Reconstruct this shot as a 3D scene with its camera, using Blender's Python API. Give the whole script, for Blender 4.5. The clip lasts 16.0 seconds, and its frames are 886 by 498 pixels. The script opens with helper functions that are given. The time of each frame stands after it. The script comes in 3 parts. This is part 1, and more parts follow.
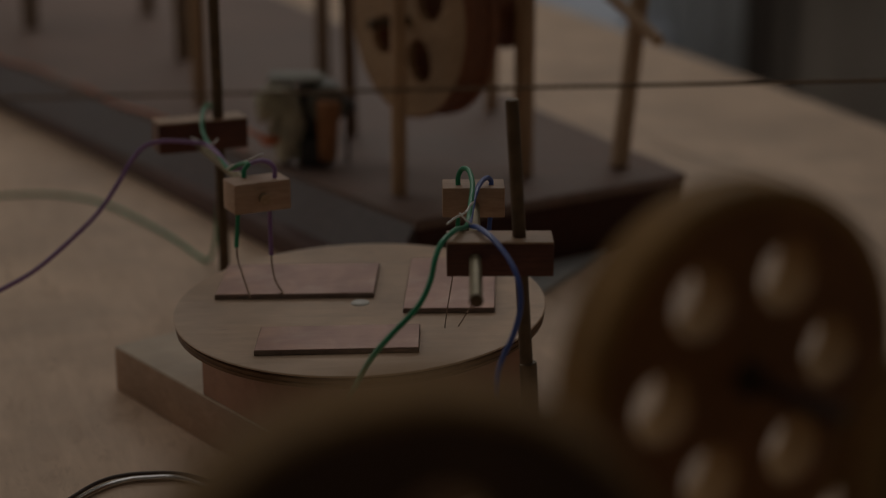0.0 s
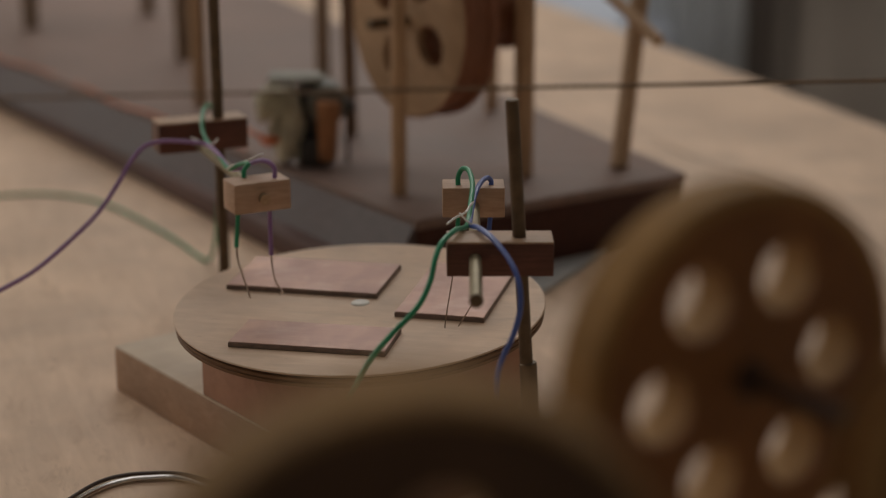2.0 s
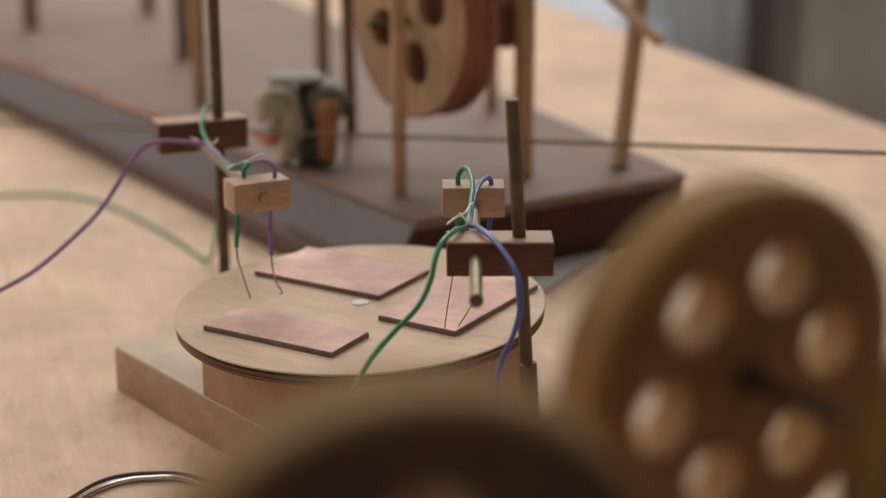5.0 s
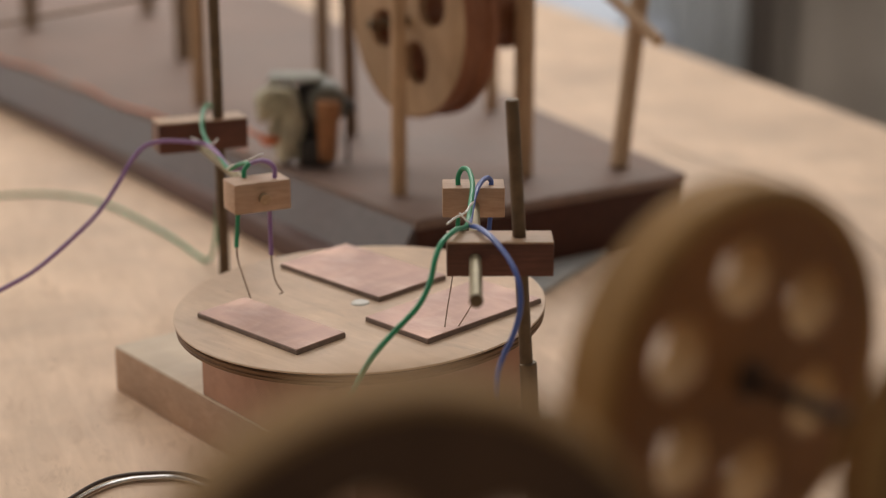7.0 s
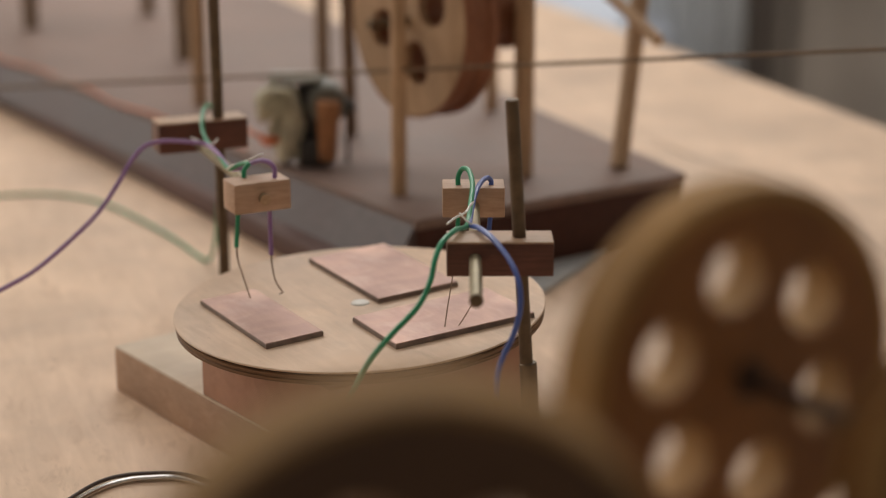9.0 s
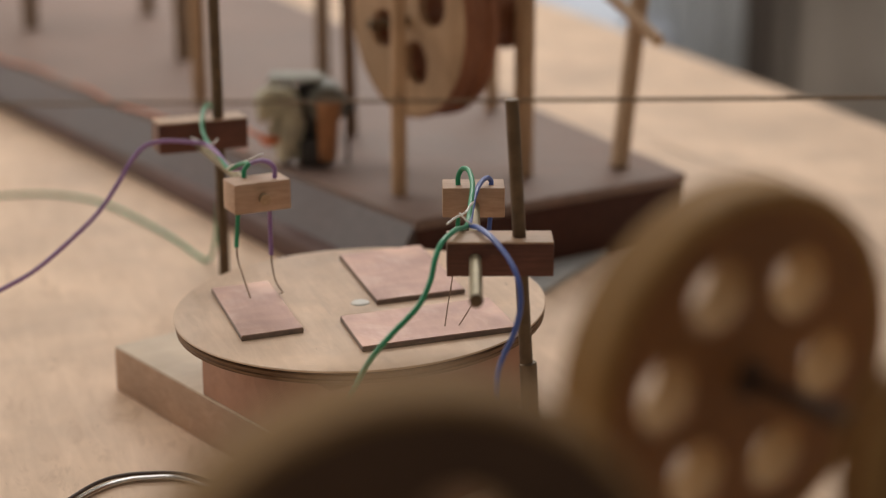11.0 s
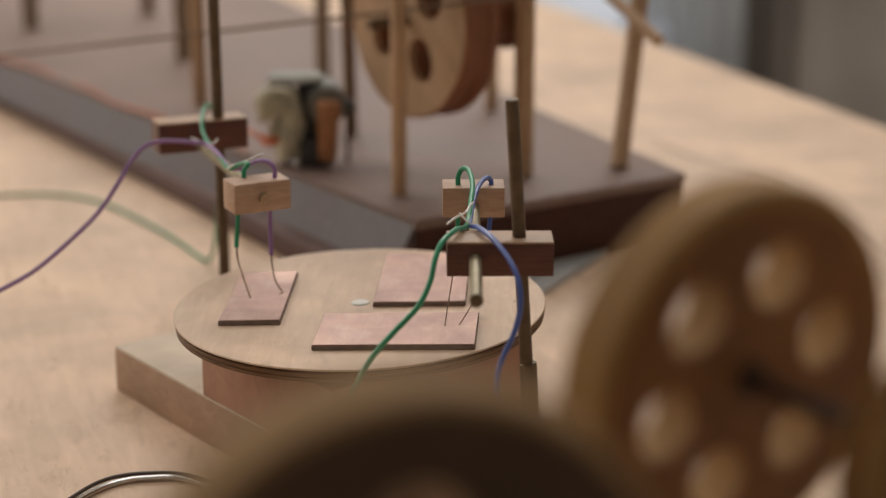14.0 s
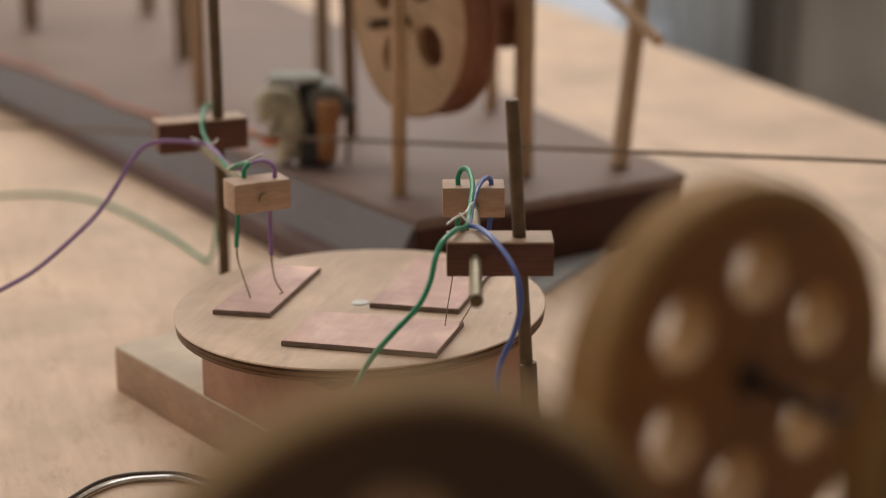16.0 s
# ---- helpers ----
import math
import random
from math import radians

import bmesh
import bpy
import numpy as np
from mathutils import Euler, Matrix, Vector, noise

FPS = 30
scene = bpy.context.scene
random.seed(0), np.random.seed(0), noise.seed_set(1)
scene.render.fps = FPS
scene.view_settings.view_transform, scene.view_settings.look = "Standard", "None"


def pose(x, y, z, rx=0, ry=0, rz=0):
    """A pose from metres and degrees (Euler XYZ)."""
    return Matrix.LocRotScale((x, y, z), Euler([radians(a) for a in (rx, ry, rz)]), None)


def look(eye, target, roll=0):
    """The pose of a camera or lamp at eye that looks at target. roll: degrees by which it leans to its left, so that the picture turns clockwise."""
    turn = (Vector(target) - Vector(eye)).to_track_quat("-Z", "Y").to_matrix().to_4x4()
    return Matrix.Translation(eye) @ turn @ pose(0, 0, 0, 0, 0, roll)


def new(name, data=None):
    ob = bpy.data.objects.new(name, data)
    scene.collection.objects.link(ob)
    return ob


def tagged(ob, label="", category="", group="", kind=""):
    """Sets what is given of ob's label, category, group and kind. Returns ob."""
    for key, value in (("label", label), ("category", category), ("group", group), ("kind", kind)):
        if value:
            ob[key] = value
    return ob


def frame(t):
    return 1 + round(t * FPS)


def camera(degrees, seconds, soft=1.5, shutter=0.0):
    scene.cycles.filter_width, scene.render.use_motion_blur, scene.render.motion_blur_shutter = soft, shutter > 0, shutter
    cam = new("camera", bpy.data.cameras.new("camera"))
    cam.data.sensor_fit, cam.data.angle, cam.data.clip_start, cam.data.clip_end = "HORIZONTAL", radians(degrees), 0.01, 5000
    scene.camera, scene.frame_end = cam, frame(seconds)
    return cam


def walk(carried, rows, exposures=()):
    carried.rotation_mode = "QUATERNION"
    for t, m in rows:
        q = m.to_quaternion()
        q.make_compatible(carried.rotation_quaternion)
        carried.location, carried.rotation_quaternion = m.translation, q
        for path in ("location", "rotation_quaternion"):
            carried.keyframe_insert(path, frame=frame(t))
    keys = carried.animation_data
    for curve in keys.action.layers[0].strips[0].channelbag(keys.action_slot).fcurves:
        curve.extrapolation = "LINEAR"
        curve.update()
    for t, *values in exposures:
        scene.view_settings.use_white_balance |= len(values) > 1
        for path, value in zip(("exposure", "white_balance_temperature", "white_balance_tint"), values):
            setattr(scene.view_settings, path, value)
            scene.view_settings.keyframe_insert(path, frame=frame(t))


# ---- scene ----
# The camera stands still on a tripod, a long lens with a shallow depth of field.
cam = camera(29.3, 16.0, soft=1.0, shutter=0.5)
cam.data.dof.use_dof = True
cam.data.dof.focus_distance = 0.466
cam.data.dof.aperture_fstop = 8.2
STAND = pose(0.0246, -0.4777, 0.2039, 73.38, 0, 0)
walk(cam, [(0.0, STAND), (16.0, STAND)],
     exposures=[(0.0, -2.36), (0.5, -1.88), (1.0, -1.5), (1.5, -1.18), (2.0, -0.92), (2.5, -0.65), (3.0, -0.42), (3.5, -0.22), (4.0, -0.04), (4.3, 0.0), (16.0, 0.0)])

# ---- light: daylight from two assumed windows, and an added lamp overhead ----
world = bpy.data.worlds.new("sky")
scene.world = world
world.use_nodes = True
wn = world.node_tree.nodes
sky = wn.new("ShaderNodeTexSky")
sky.sky_type = "NISHITA"
sky.sun_disc = False
sky.sun_elevation, sky.sun_rotation = radians(35), radians(140)
wn["Background"].inputs["Strength"].default_value = 0.1
world.node_tree.links.new(sky.outputs[0], wn["Background"].inputs["Color"])


def window_light(name, m, sx, sy, watts, colour):
    lamp = bpy.data.lights.new(name, "AREA")
    lamp.shape, lamp.size, lamp.size_y, lamp.energy, lamp.color = "RECTANGLE", sx, sy, watts, colour
    ob = new(name, lamp)
    ob.matrix_world = m
    return ob


window_light("window_light_left", look((-1.85, 1.3, 1.25), (0, 0.1, 0.0)), 1.8, 1.4, 30, (1.0, 0.9, 0.78))
window_light("window_light_back", look((0.2, 2.75, 1.75), (0.05, 0.2, 0.0)), 2.2, 1.1, 40, (1.0, 0.92, 0.835))
# fill from above, added to brighten upward faces; no known source
window_light("overhead_fill_light", look((0.1, 0.75, 2.52), (0.1, 0.70, 0.0)), 1.6, 1.1, 12.2, (1.0, 0.92, 0.84))


# ---- materials ----
def material(name, rough=0.5, metal=0.0, spec=0.5):
    m = bpy.data.materials.new(name)
    m.use_nodes = True
    b = m.node_tree.nodes["Principled BSDF"]
    b.inputs["Roughness"].default_value = rough
    b.inputs["Metallic"].default_value = metal
    b.inputs["Specular IOR Level"].default_value = spec
    return m, m.node_tree.nodes, m.node_tree.links, b


def ramp(n, stops):
    r = n.new("ShaderNodeValToRGB")
    while len(r.color_ramp.elements) < len(stops):
        r.color_ramp.elements.new(0.5)
    for e, (at, col) in zip(r.color_ramp.elements, stops):
        e.position, e.color = at, (*col, 1)
    return r


def coords(n, l, scale, turn=(0, 0, 0)):
    tc, mp = n.new("ShaderNodeTexCoord"), n.new("ShaderNodeMapping")
    mp.inputs["Scale"].default_value = scale
    mp.inputs["Rotation"].default_value = [radians(a) for a in turn]
    l.new(tc.outputs["Object"], mp.inputs["Vector"])
    return mp


def noise_tex(n, l, mp, scale, detail=6, rough=0.6, dist=0.0):
    t = n.new("ShaderNodeTexNoise")
    t.inputs["Scale"].default_value, t.inputs["Detail"].default_value = scale, detail
    t.inputs["Roughness"].default_value, t.inputs["Distortion"].default_value = rough, dist
    l.new(mp.outputs[0], t.inputs["Vector"])
    return t


def mix(n, l, a, b, fac, kind="MIX"):
    x = n.new("ShaderNodeMix")
    x.data_type, x.blend_type = "RGBA", kind
    for sock, val in ((x.inputs[0], fac), (x.inputs[6], a), (x.inputs[7], b)):
        if isinstance(val, (float, int)):
            sock.default_value = val
        elif isinstance(val, tuple):
            sock.default_value = (*val, 1)
        else:
            l.new(val, sock)
    return x.outputs[2]


def wood(name, dark, light, grain=(30, 260, 260), turn=(0, 0, 0), rough=0.5, bump=0.15, blotch=9.0, stain=None, spec=0.4, fleck=None):
    """Wood with long grain along the object's x before the turn."""
    m, n, l, b = material(name, rough, 0, spec)
    mp = coords(n, l, grain, turn)
    fine = noise_tex(n, l, mp, 3.0, 8, 0.65, 0.6)
    mid = tuple((p + q) / 2 for p, q in zip(dark, light))
    r = ramp(n, [(0.3, dark), (0.5, mid), (0.68, light)])
    l.new(fine.outputs["Fac"], r.inputs[0])
    mp2 = coords(n, l, (1, 1, 1), turn)
    big = noise_tex(n, l, mp2, blotch, 4, 0.55, 0.3)
    r2 = ramp(n, [(0.3, (0.74, 0.72, 0.7)), (0.7, (1.12, 1.1, 1.08))])
    l.new(big.outputs["Fac"], r2.inputs[0])
    col = mix(n, l, r.outputs[0], r2.outputs[0], 1.0, "MULTIPLY")
    if stain:
        spots = noise_tex(n, l, coords(n, l, (14, 40, 40), turn), 2.2, 5, 0.7, 1.0)
        r3 = ramp(n, [(0.56, (0, 0, 0)), (0.72, (1, 1, 1))])
        l.new(spots.outputs["Fac"], r3.inputs[0])
        col = mix(n, l, col, stain, r3.outputs[0])
    if fleck:
        marks = noise_tex(n, l, coords(n, l, (70, 420, 420), turn), 1.6, 3, 0.5, 0.4)
        r4 = ramp(n, [(0.69, (0, 0, 0)), (0.76, (0.8, 0.8, 0.8))])
        l.new(marks.outputs["Fac"], r4.inputs[0])
        col = mix(n, l, col, fleck, r4.outputs[0])
    info = n.new("ShaderNodeObjectInfo")
    hsv = n.new("ShaderNodeHueSaturation")
    mr = n.new("ShaderNodeMapRange")
    mr.inputs[3].default_value, mr.inputs[4].default_value = 0.9, 1.1
    l.new(info.outputs["Random"], mr.inputs[0])
    l.new(mr.outputs[0], hsv.inputs["Value"])
    l.new(col, hsv.inputs["Color"])
    l.new(hsv.outputs[0], b.inputs["Base Color"])
    rr = n.new("ShaderNodeMapRange")
    rr.inputs[3].default_value, rr.inputs[4].default_value = rough - 0.1, min(1, rough + 0.14)
    l.new(big.outputs["Fac"], rr.inputs[0])
    l.new(rr.outputs[0], b.inputs["Roughness"])
    bp = n.new("ShaderNodeBump")
    bp.inputs["Strength"].default_value, bp.inputs["Distance"].default_value = bump, 0.0006
    l.new(fine.outputs["Fac"], bp.inputs["Height"])
    l.new(bp.outputs[0], b.inputs["Normal"])
    return m


def plain(name, colour, rough=0.5, metal=0.0, vary=0.12, scale=60.0, bump=0.05, spec=0.5):
    m, n, l, b = material(name, rough, metal, spec)
    t = noise_tex(n, l, coords(n, l, (1, 1, 1)), scale, 6, 0.6)
    r = ramp(n, [(0.3, tuple(c * (1 - vary) for c in colour)), (0.7, tuple(min(1, c * (1 + vary)) for c in colour))])
    l.new(t.outputs["Fac"], r.inputs[0])
    l.new(r.outputs[0], b.inputs["Base Color"])
    rr = n.new("ShaderNodeMapRange")
    rr.inputs[3].default_value, rr.inputs[4].default_value = max(0.02, rough - 0.08), min(1, rough + 0.1)
    l.new(t.outputs["Fac"], rr.inputs[0])
    l.new(rr.outputs[0], b.inputs["Roughness"])
    bp = n.new("ShaderNodeBump")
    bp.inputs["Strength"].default_value, bp.inputs["Distance"].default_value = bump, 0.0003
    l.new(t.outputs["Fac"], bp.inputs["Height"])
    l.new(bp.outputs[0], b.inputs["Normal"])
    return m


def copper_material():
    m, n, l, b = material("copper_foil", 0.5, 0.6)
    mp = coords(n, l, (1, 1, 1))
    cloud = noise_tex(n, l, mp, 60, 6, 0.62, 0.9)
    r = ramp(n, [(0.25, (0.44, 0.295, 0.26)), (0.5, (0.495, 0.34, 0.29)), (0.72, (0.58, 0.43, 0.38))])
    l.new(cloud.outputs["Fac"], r.inputs[0])
    # cool tarnish, and lighter patches that put highlights into the colour
    patch = noise_tex(n, l, mp, 26, 4, 0.5, 1.2)
    r2 = ramp(n, [(0.36, (0.92, 0.95, 0.99)), (0.52, (1.0, 1.0, 1.0)), (0.68, (1.15, 1.09, 1.01))])
    l.new(patch.outputs["Fac"], r2.inputs[0])
    smear = noise_tex(n, l, coords(n, l, (30, 160, 30), (0, 0, 25)), 2.0, 5, 0.65, 0.5)
    r3 = ramp(n, [(0.35, (0.95, 0.94, 0.94)), (0.65, (1.05, 1.05, 1.05))])
    l.new(smear.outputs["Fac"], r3.inputs[0])
    col = mix(n, l, r.outputs[0], r2.outputs[0], 1.0, "MULTIPLY")
    l.new(mix(n, l, col, r3.outputs[0], 1.0, "MULTIPLY"), b.inputs["Base Color"])
    rr = n.new("ShaderNodeMapRange")
    rr.inputs[1].default_value, rr.inputs[2].default_value = 0.3, 0.7
    rr.inputs[3].default_value, rr.inputs[4].default_value = 0.68, 0.47
    l.new(patch.outputs["Fac"], rr.inputs[0])
    l.new(rr.outputs[0], b.inputs["Roughness"])
    bp = n.new("ShaderNodeBump")
    bp.inputs["Strength"].default_value, bp.inputs["Distance"].default_value = 0.08, 0.0002
    l.new(smear.outputs["Fac"], bp.inputs["Height"])
    l.new(bp.outputs[0], b.inputs["Normal"])
    return m


M_TABLE = wood("birch_tabletop", (0.64, 0.475, 0.345), (0.74, 0.565, 0.425), (9, 60, 60), (0, 0, -30), 0.55, 0.06, 16, (0.55, 0.385, 0.265), 0.4, (0.42, 0.28, 0.19))
M_PLY = wood("plywood_face", (0.6, 0.445, 0.325), (0.69, 0.53, 0.405), (14, 120, 120), (0, 0, 20), 0.55, 0.08, 30, (0.52, 0.385, 0.285), 0.4, (0.3, 0.2, 0.14))
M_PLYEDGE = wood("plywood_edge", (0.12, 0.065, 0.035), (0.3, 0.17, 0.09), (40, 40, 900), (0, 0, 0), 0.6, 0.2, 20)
M_DARKEDGE = wood("near_black_brown_wood", (0.03, 0.016, 0.01), (0.08, 0.045, 0.03), (60, 60, 700), (0, 0, 0), 0.6, 0.2, 30)
M_BEECH = wood("beech_block", (0.47, 0.305, 0.21), (0.62, 0.43, 0.315), (40, 300, 300), (0, 0, 0), 0.5, 0.12, 40)
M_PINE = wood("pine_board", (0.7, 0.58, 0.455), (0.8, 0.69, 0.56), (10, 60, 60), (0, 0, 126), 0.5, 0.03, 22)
M_SIDESHADE = wood("brown_side_shade", (0.44, 0.285, 0.19), (0.55, 0.375, 0.265), (10, 60, 160), (0, 0, 0), 0.6, 0.06, 30)
M_BLOCK = wood("cherry_block", (0.4, 0.21, 0.14), (0.5, 0.28, 0.19), (10, 60, 60), (0, 0, 126), 0.45, 0.02, 22)
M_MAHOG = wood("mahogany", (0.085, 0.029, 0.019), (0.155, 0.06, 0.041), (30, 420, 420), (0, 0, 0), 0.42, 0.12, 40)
# base colour greyed for the sheen; reddish spots stand in for pinkish reflections
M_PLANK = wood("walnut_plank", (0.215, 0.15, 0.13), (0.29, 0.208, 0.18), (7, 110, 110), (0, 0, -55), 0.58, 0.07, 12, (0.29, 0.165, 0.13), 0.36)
# the plank's side woods, darker than its top to hold their shade
M_PLANKEDGE = wood("walnut_side_shade", (0.045, 0.0145, 0.0095), (0.08, 0.0265, 0.018), (7, 140, 140), (0, 0, -55), 0.5, 0.1, 9, None, 0.25)
M_LEDGE = wood("walnut_ledge_shade", (0.12, 0.073, 0.068), (0.195, 0.122, 0.114), (7, 110, 110), (0, 0, -55), 0.55, 0.07, 12)
M_MOULD = wood("walnut_moulding_shade", (0.07, 0.047, 0.047), (0.115, 0.08, 0.079), (7, 110, 110), (0, 0, -55), 0.5, 0.07, 12)
M_DOWEL = wood("dowel", (0.42, 0.27, 0.16), (0.6, 0.42, 0.27), (240, 240, 20), (0, 0, 0), 0.5, 0.12, 20)
M_DOWELMID = wood("greyish_dowel", (0.26, 0.185, 0.13), (0.38, 0.28, 0.2), (240, 240, 20), (0, 0, 0), 0.5, 0.12, 20)
M_DOWELDARK = wood("dark_dowel", (0.17, 0.1, 0.06), (0.28, 0.18, 0.11), (260, 260, 20), (0, 0, 0), 0.45, 0.12, 22)
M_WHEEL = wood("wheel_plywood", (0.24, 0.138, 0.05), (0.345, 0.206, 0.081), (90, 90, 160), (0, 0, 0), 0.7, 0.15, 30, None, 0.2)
# hole walls: paler wood with the light that falls through put in
M_HOLELIT = wood("lit_hole_plywood", (0.33, 0.2, 0.088), (0.44, 0.28, 0.132), (90, 90, 300), (0, 0, 0), 0.7, 0.1, 30, None, 0.2)
# olive rim tone, set below M_WHEEL to hold the close wheel's shade
M_WHEELOLIVE = wood("shaded_olive_plywood", (0.215, 0.127, 0.05), (0.31, 0.19, 0.08), (90, 90, 160), (0, 0, 0), 0.75, 0.15, 30, None, 0.25)
# wheel faces look away from the windows; their shade is in these colours
M_WHEELFACE = wood("shaded_plywood", (0.185, 0.073, 0.02), (0.27, 0.116, 0.034), (90, 90, 160), (0, 0, 0), 0.6, 0.15, 30)
M_WHEELSHADE = wood("deep_shade_plywood", (0.056, 0.028, 0.014), (0.093, 0.048, 0.024), (90, 90, 160), (0, 0, 0), 0.65, 0.15, 30)
M_CLAMPTOP = wood("pale_clamp_wood", (0.4, 0.26, 0.17), (0.56, 0.39, 0.27), (30, 300, 300), (0, 0, 0), 0.5, 0.12, 40)
M_BGWHEEL = wood("pale_wheel_face", (0.34, 0.22, 0.125), (0.5, 0.34, 0.21), (140, 20, 140), (0, 0, 0), 0.5, 0.1, 20)
M_BGRIM = wood("wheel_rim", (0.17, 0.062, 0.032), (0.33, 0.14, 0.072), (60, 60, 500), (0, 0, 0), 0.45, 0.1, 24)
M_COPPER = copper_material()
M_BRASS = plain("aged_brass", (0.28, 0.24, 0.155), 0.45, 0.6, 0.2, 300, 0.1)
M_BRASSDARK = plain("dark_brass", (0.125, 0.085, 0.05), 0.45, 0.4, 0.25, 260, 0.12)
M_STEEL = plain("steel_wire", (0.62, 0.61, 0.59), 0.2, 1.0, 0.15, 200, 0.05)
M_TIN = plain("tinned_wire", (0.8, 0.79, 0.77), 0.35, 0.3, 0.15, 400, 0.1)
M_BARE = plain("bare_wire", (0.34, 0.24, 0.18), 0.4, 0.6, 0.2, 500, 0.1)
M_GREEN = plain("green_insulation", (0.02, 0.27, 0.13), 0.35, 0, 0.12, 300, 0.05)
M_BLUE = plain("blue_insulation", (0.065, 0.115, 0.39), 0.35, 0, 0.12, 300, 0.05)
M_PURPLE = plain("purple_insulation", (0.3, 0.165, 0.4), 0.3, 0, 0.12, 300, 0.05)
M_WHITE = plain("white_plastic", (0.75, 0.73, 0.68), 0.4, 0, 0.06, 200, 0.05)
M_CORD = plain("brown_cord", (0.17, 0.115, 0.07), 0.8, 0, 0.3, 900, 0.4)
M_THREAD = plain("dark_thread", (0.1, 0.07, 0.05), 0.8, 0, 0.2, 800, 0.2)
M_ORANGE = plain("orange_insulation", (0.6, 0.17, 0.07), 0.5, 0, 0.25, 120, 0.1)
M_STRAP = plain("bluish_grey_metal", (0.43, 0.435, 0.43), 0.5, 0.3, 0.15, 120, 0.1)
M_PCB = plain("board_edge", (0.21, 0.155, 0.13), 0.6, 0, 0.25, 300, 0.2)
M_TAPE = plain("cream_tape", (0.54, 0.52, 0.41), 0.7, 0, 0.25, 160, 0.6)
M_CASE = plain("grey_motor_case", (0.17, 0.18, 0.165), 0.5, 0.3, 0.2, 140, 0.2)
M_DULLTIN = plain("dull_tin", (0.33, 0.34, 0.31), 0.7, 0.1, 0.25, 140, 0.3, 0.25)
M_BLACK = plain("black_plastic", (0.025, 0.024, 0.026), 0.5, 0, 0.2, 120, 0.1)
M_BROWNCABLE = plain("brown_black_cable", (0.07, 0.045, 0.035), 0.4, 0, 0.2, 200, 0.1)
M_CORK = plain("brown_cork", (0.36, 0.17, 0.08), 0.8, 0, 0.25, 260, 0.5)
M_WALL = plain("painted_wall", (0.5, 0.47, 0.43), 0.8, 0, 0.06, 3, 0.05)
M_FLOOR = plain("grey_floor", (0.34, 0.33, 0.32), 0.6, 0, 0.12, 4, 0.05)
M_CEIL = plain("white_ceiling", (0.78, 0.77, 0.74), 0.85, 0, 0.04, 3, 0.05)
M_PALE = plain("pale_blue_patch", (0.5, 0.56, 0.66), 0.8, 0, 0.08, 12, 0.3)
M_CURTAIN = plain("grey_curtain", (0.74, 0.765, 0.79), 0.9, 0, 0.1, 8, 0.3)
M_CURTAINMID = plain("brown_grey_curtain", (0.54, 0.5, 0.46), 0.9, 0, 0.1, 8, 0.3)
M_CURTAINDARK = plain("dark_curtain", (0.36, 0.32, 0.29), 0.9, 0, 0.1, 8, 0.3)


# ---- building helpers ----
def mesh_of(bm, name, material=None, smooth=35):
    me = bpy.data.meshes.new(name)
    bmesh.ops.recalc_face_normals(bm, faces=bm.faces[:])
    for e in bm.edges:
        if len(e.link_faces) == 2:
            e.smooth = e.calc_face_angle(0) < radians(smooth)
    for f in bm.faces:
        f.smooth = True
    bm.to_mesh(me)
    bm.free()
    if material:
        me.materials.append(material)
    return me


def part(name, bm, material, parent, label="", m=None):
    ob = new(name, mesh_of(bm, name, material))
    ob.parent = parent
    if m is not None:
        ob.matrix_basis = m
    return tagged(ob, label)


def solid(name, bm, material, label, category, group="", kind="", m=None):
    ob = new(name, mesh_of(bm, name, material))
    if m is not None:
        ob.matrix_basis = m
    return tagged(ob, label, category, group, kind)


def thing(name, label, category, group="", kind="", m=None):
    ob = new(name)
    ob.empty_display_size = 0.01
    if m is not None:
        ob.matrix_basis = m
    return tagged(ob, label, category, group, kind)


def box(sx, sy, sz, at=(0, 0, 0), bevel=0.0004, segments=2, m=None):
    """A block whose middle of the base is at the origin, moved by at."""
    bm = bmesh.new()
    bmesh.ops.create_cube(bm, size=1)
    bmesh.ops.transform(bm, matrix=Matrix.Translation(Vector(at) + Vector((0, 0, sz / 2))) @ Matrix.Diagonal((sx, sy, sz, 1)), verts=bm.verts)
    if bevel:
        bmesh.ops.bevel(bm, geom=bm.edges[:], offset=bevel, segments=segments, profile=0.5, affect="EDGES")
    if m is not None:
        bmesh.ops.transform(bm, matrix=m, verts=bm.verts)
    return bm


def lathe(profile, n=64, bm=None):
    """Turns rows of (radius, height) round z; a radius of 0 closes an end."""
    bm = bm or bmesh.new()
    rings = []
    for r, z in profile:
        if r < 1e-7:
            rings.append([bm.verts.new((0, 0, z))])
        else:
            rings.append([bm.verts.new((r * math.cos(2 * math.pi * i / n), r * math.sin(2 * math.pi * i / n), z)) for i in range(n)])
    for a, b in zip(rings, rings[1:]):
        for i in range(n):
            j = (i + 1) % n
            if len(a) == 1 and len(b) > 1:
                bm.faces.new((a[0], b[i], b[j]))
            elif len(b) == 1 and len(a) > 1:
                bm.faces.new((a[i], a[j], b[0]))
            elif len(a) > 1:
                bm.faces.new((a[i], a[j], b[j], b[i]))
    return bm


def rod(r, length, bevel=0.0003, n=24):
    return lathe([(0, 0), (r - bevel, 0), (r, bevel), (r, length - bevel), (r - bevel, length), (0, length)], n)


def between(a, b):
    """The pose with its z axis from a to b."""
    return Matrix.Translation(a) @ (Vector(b) - Vector(a)).to_track_quat("Z", "Y").to_matrix().to_4x4()


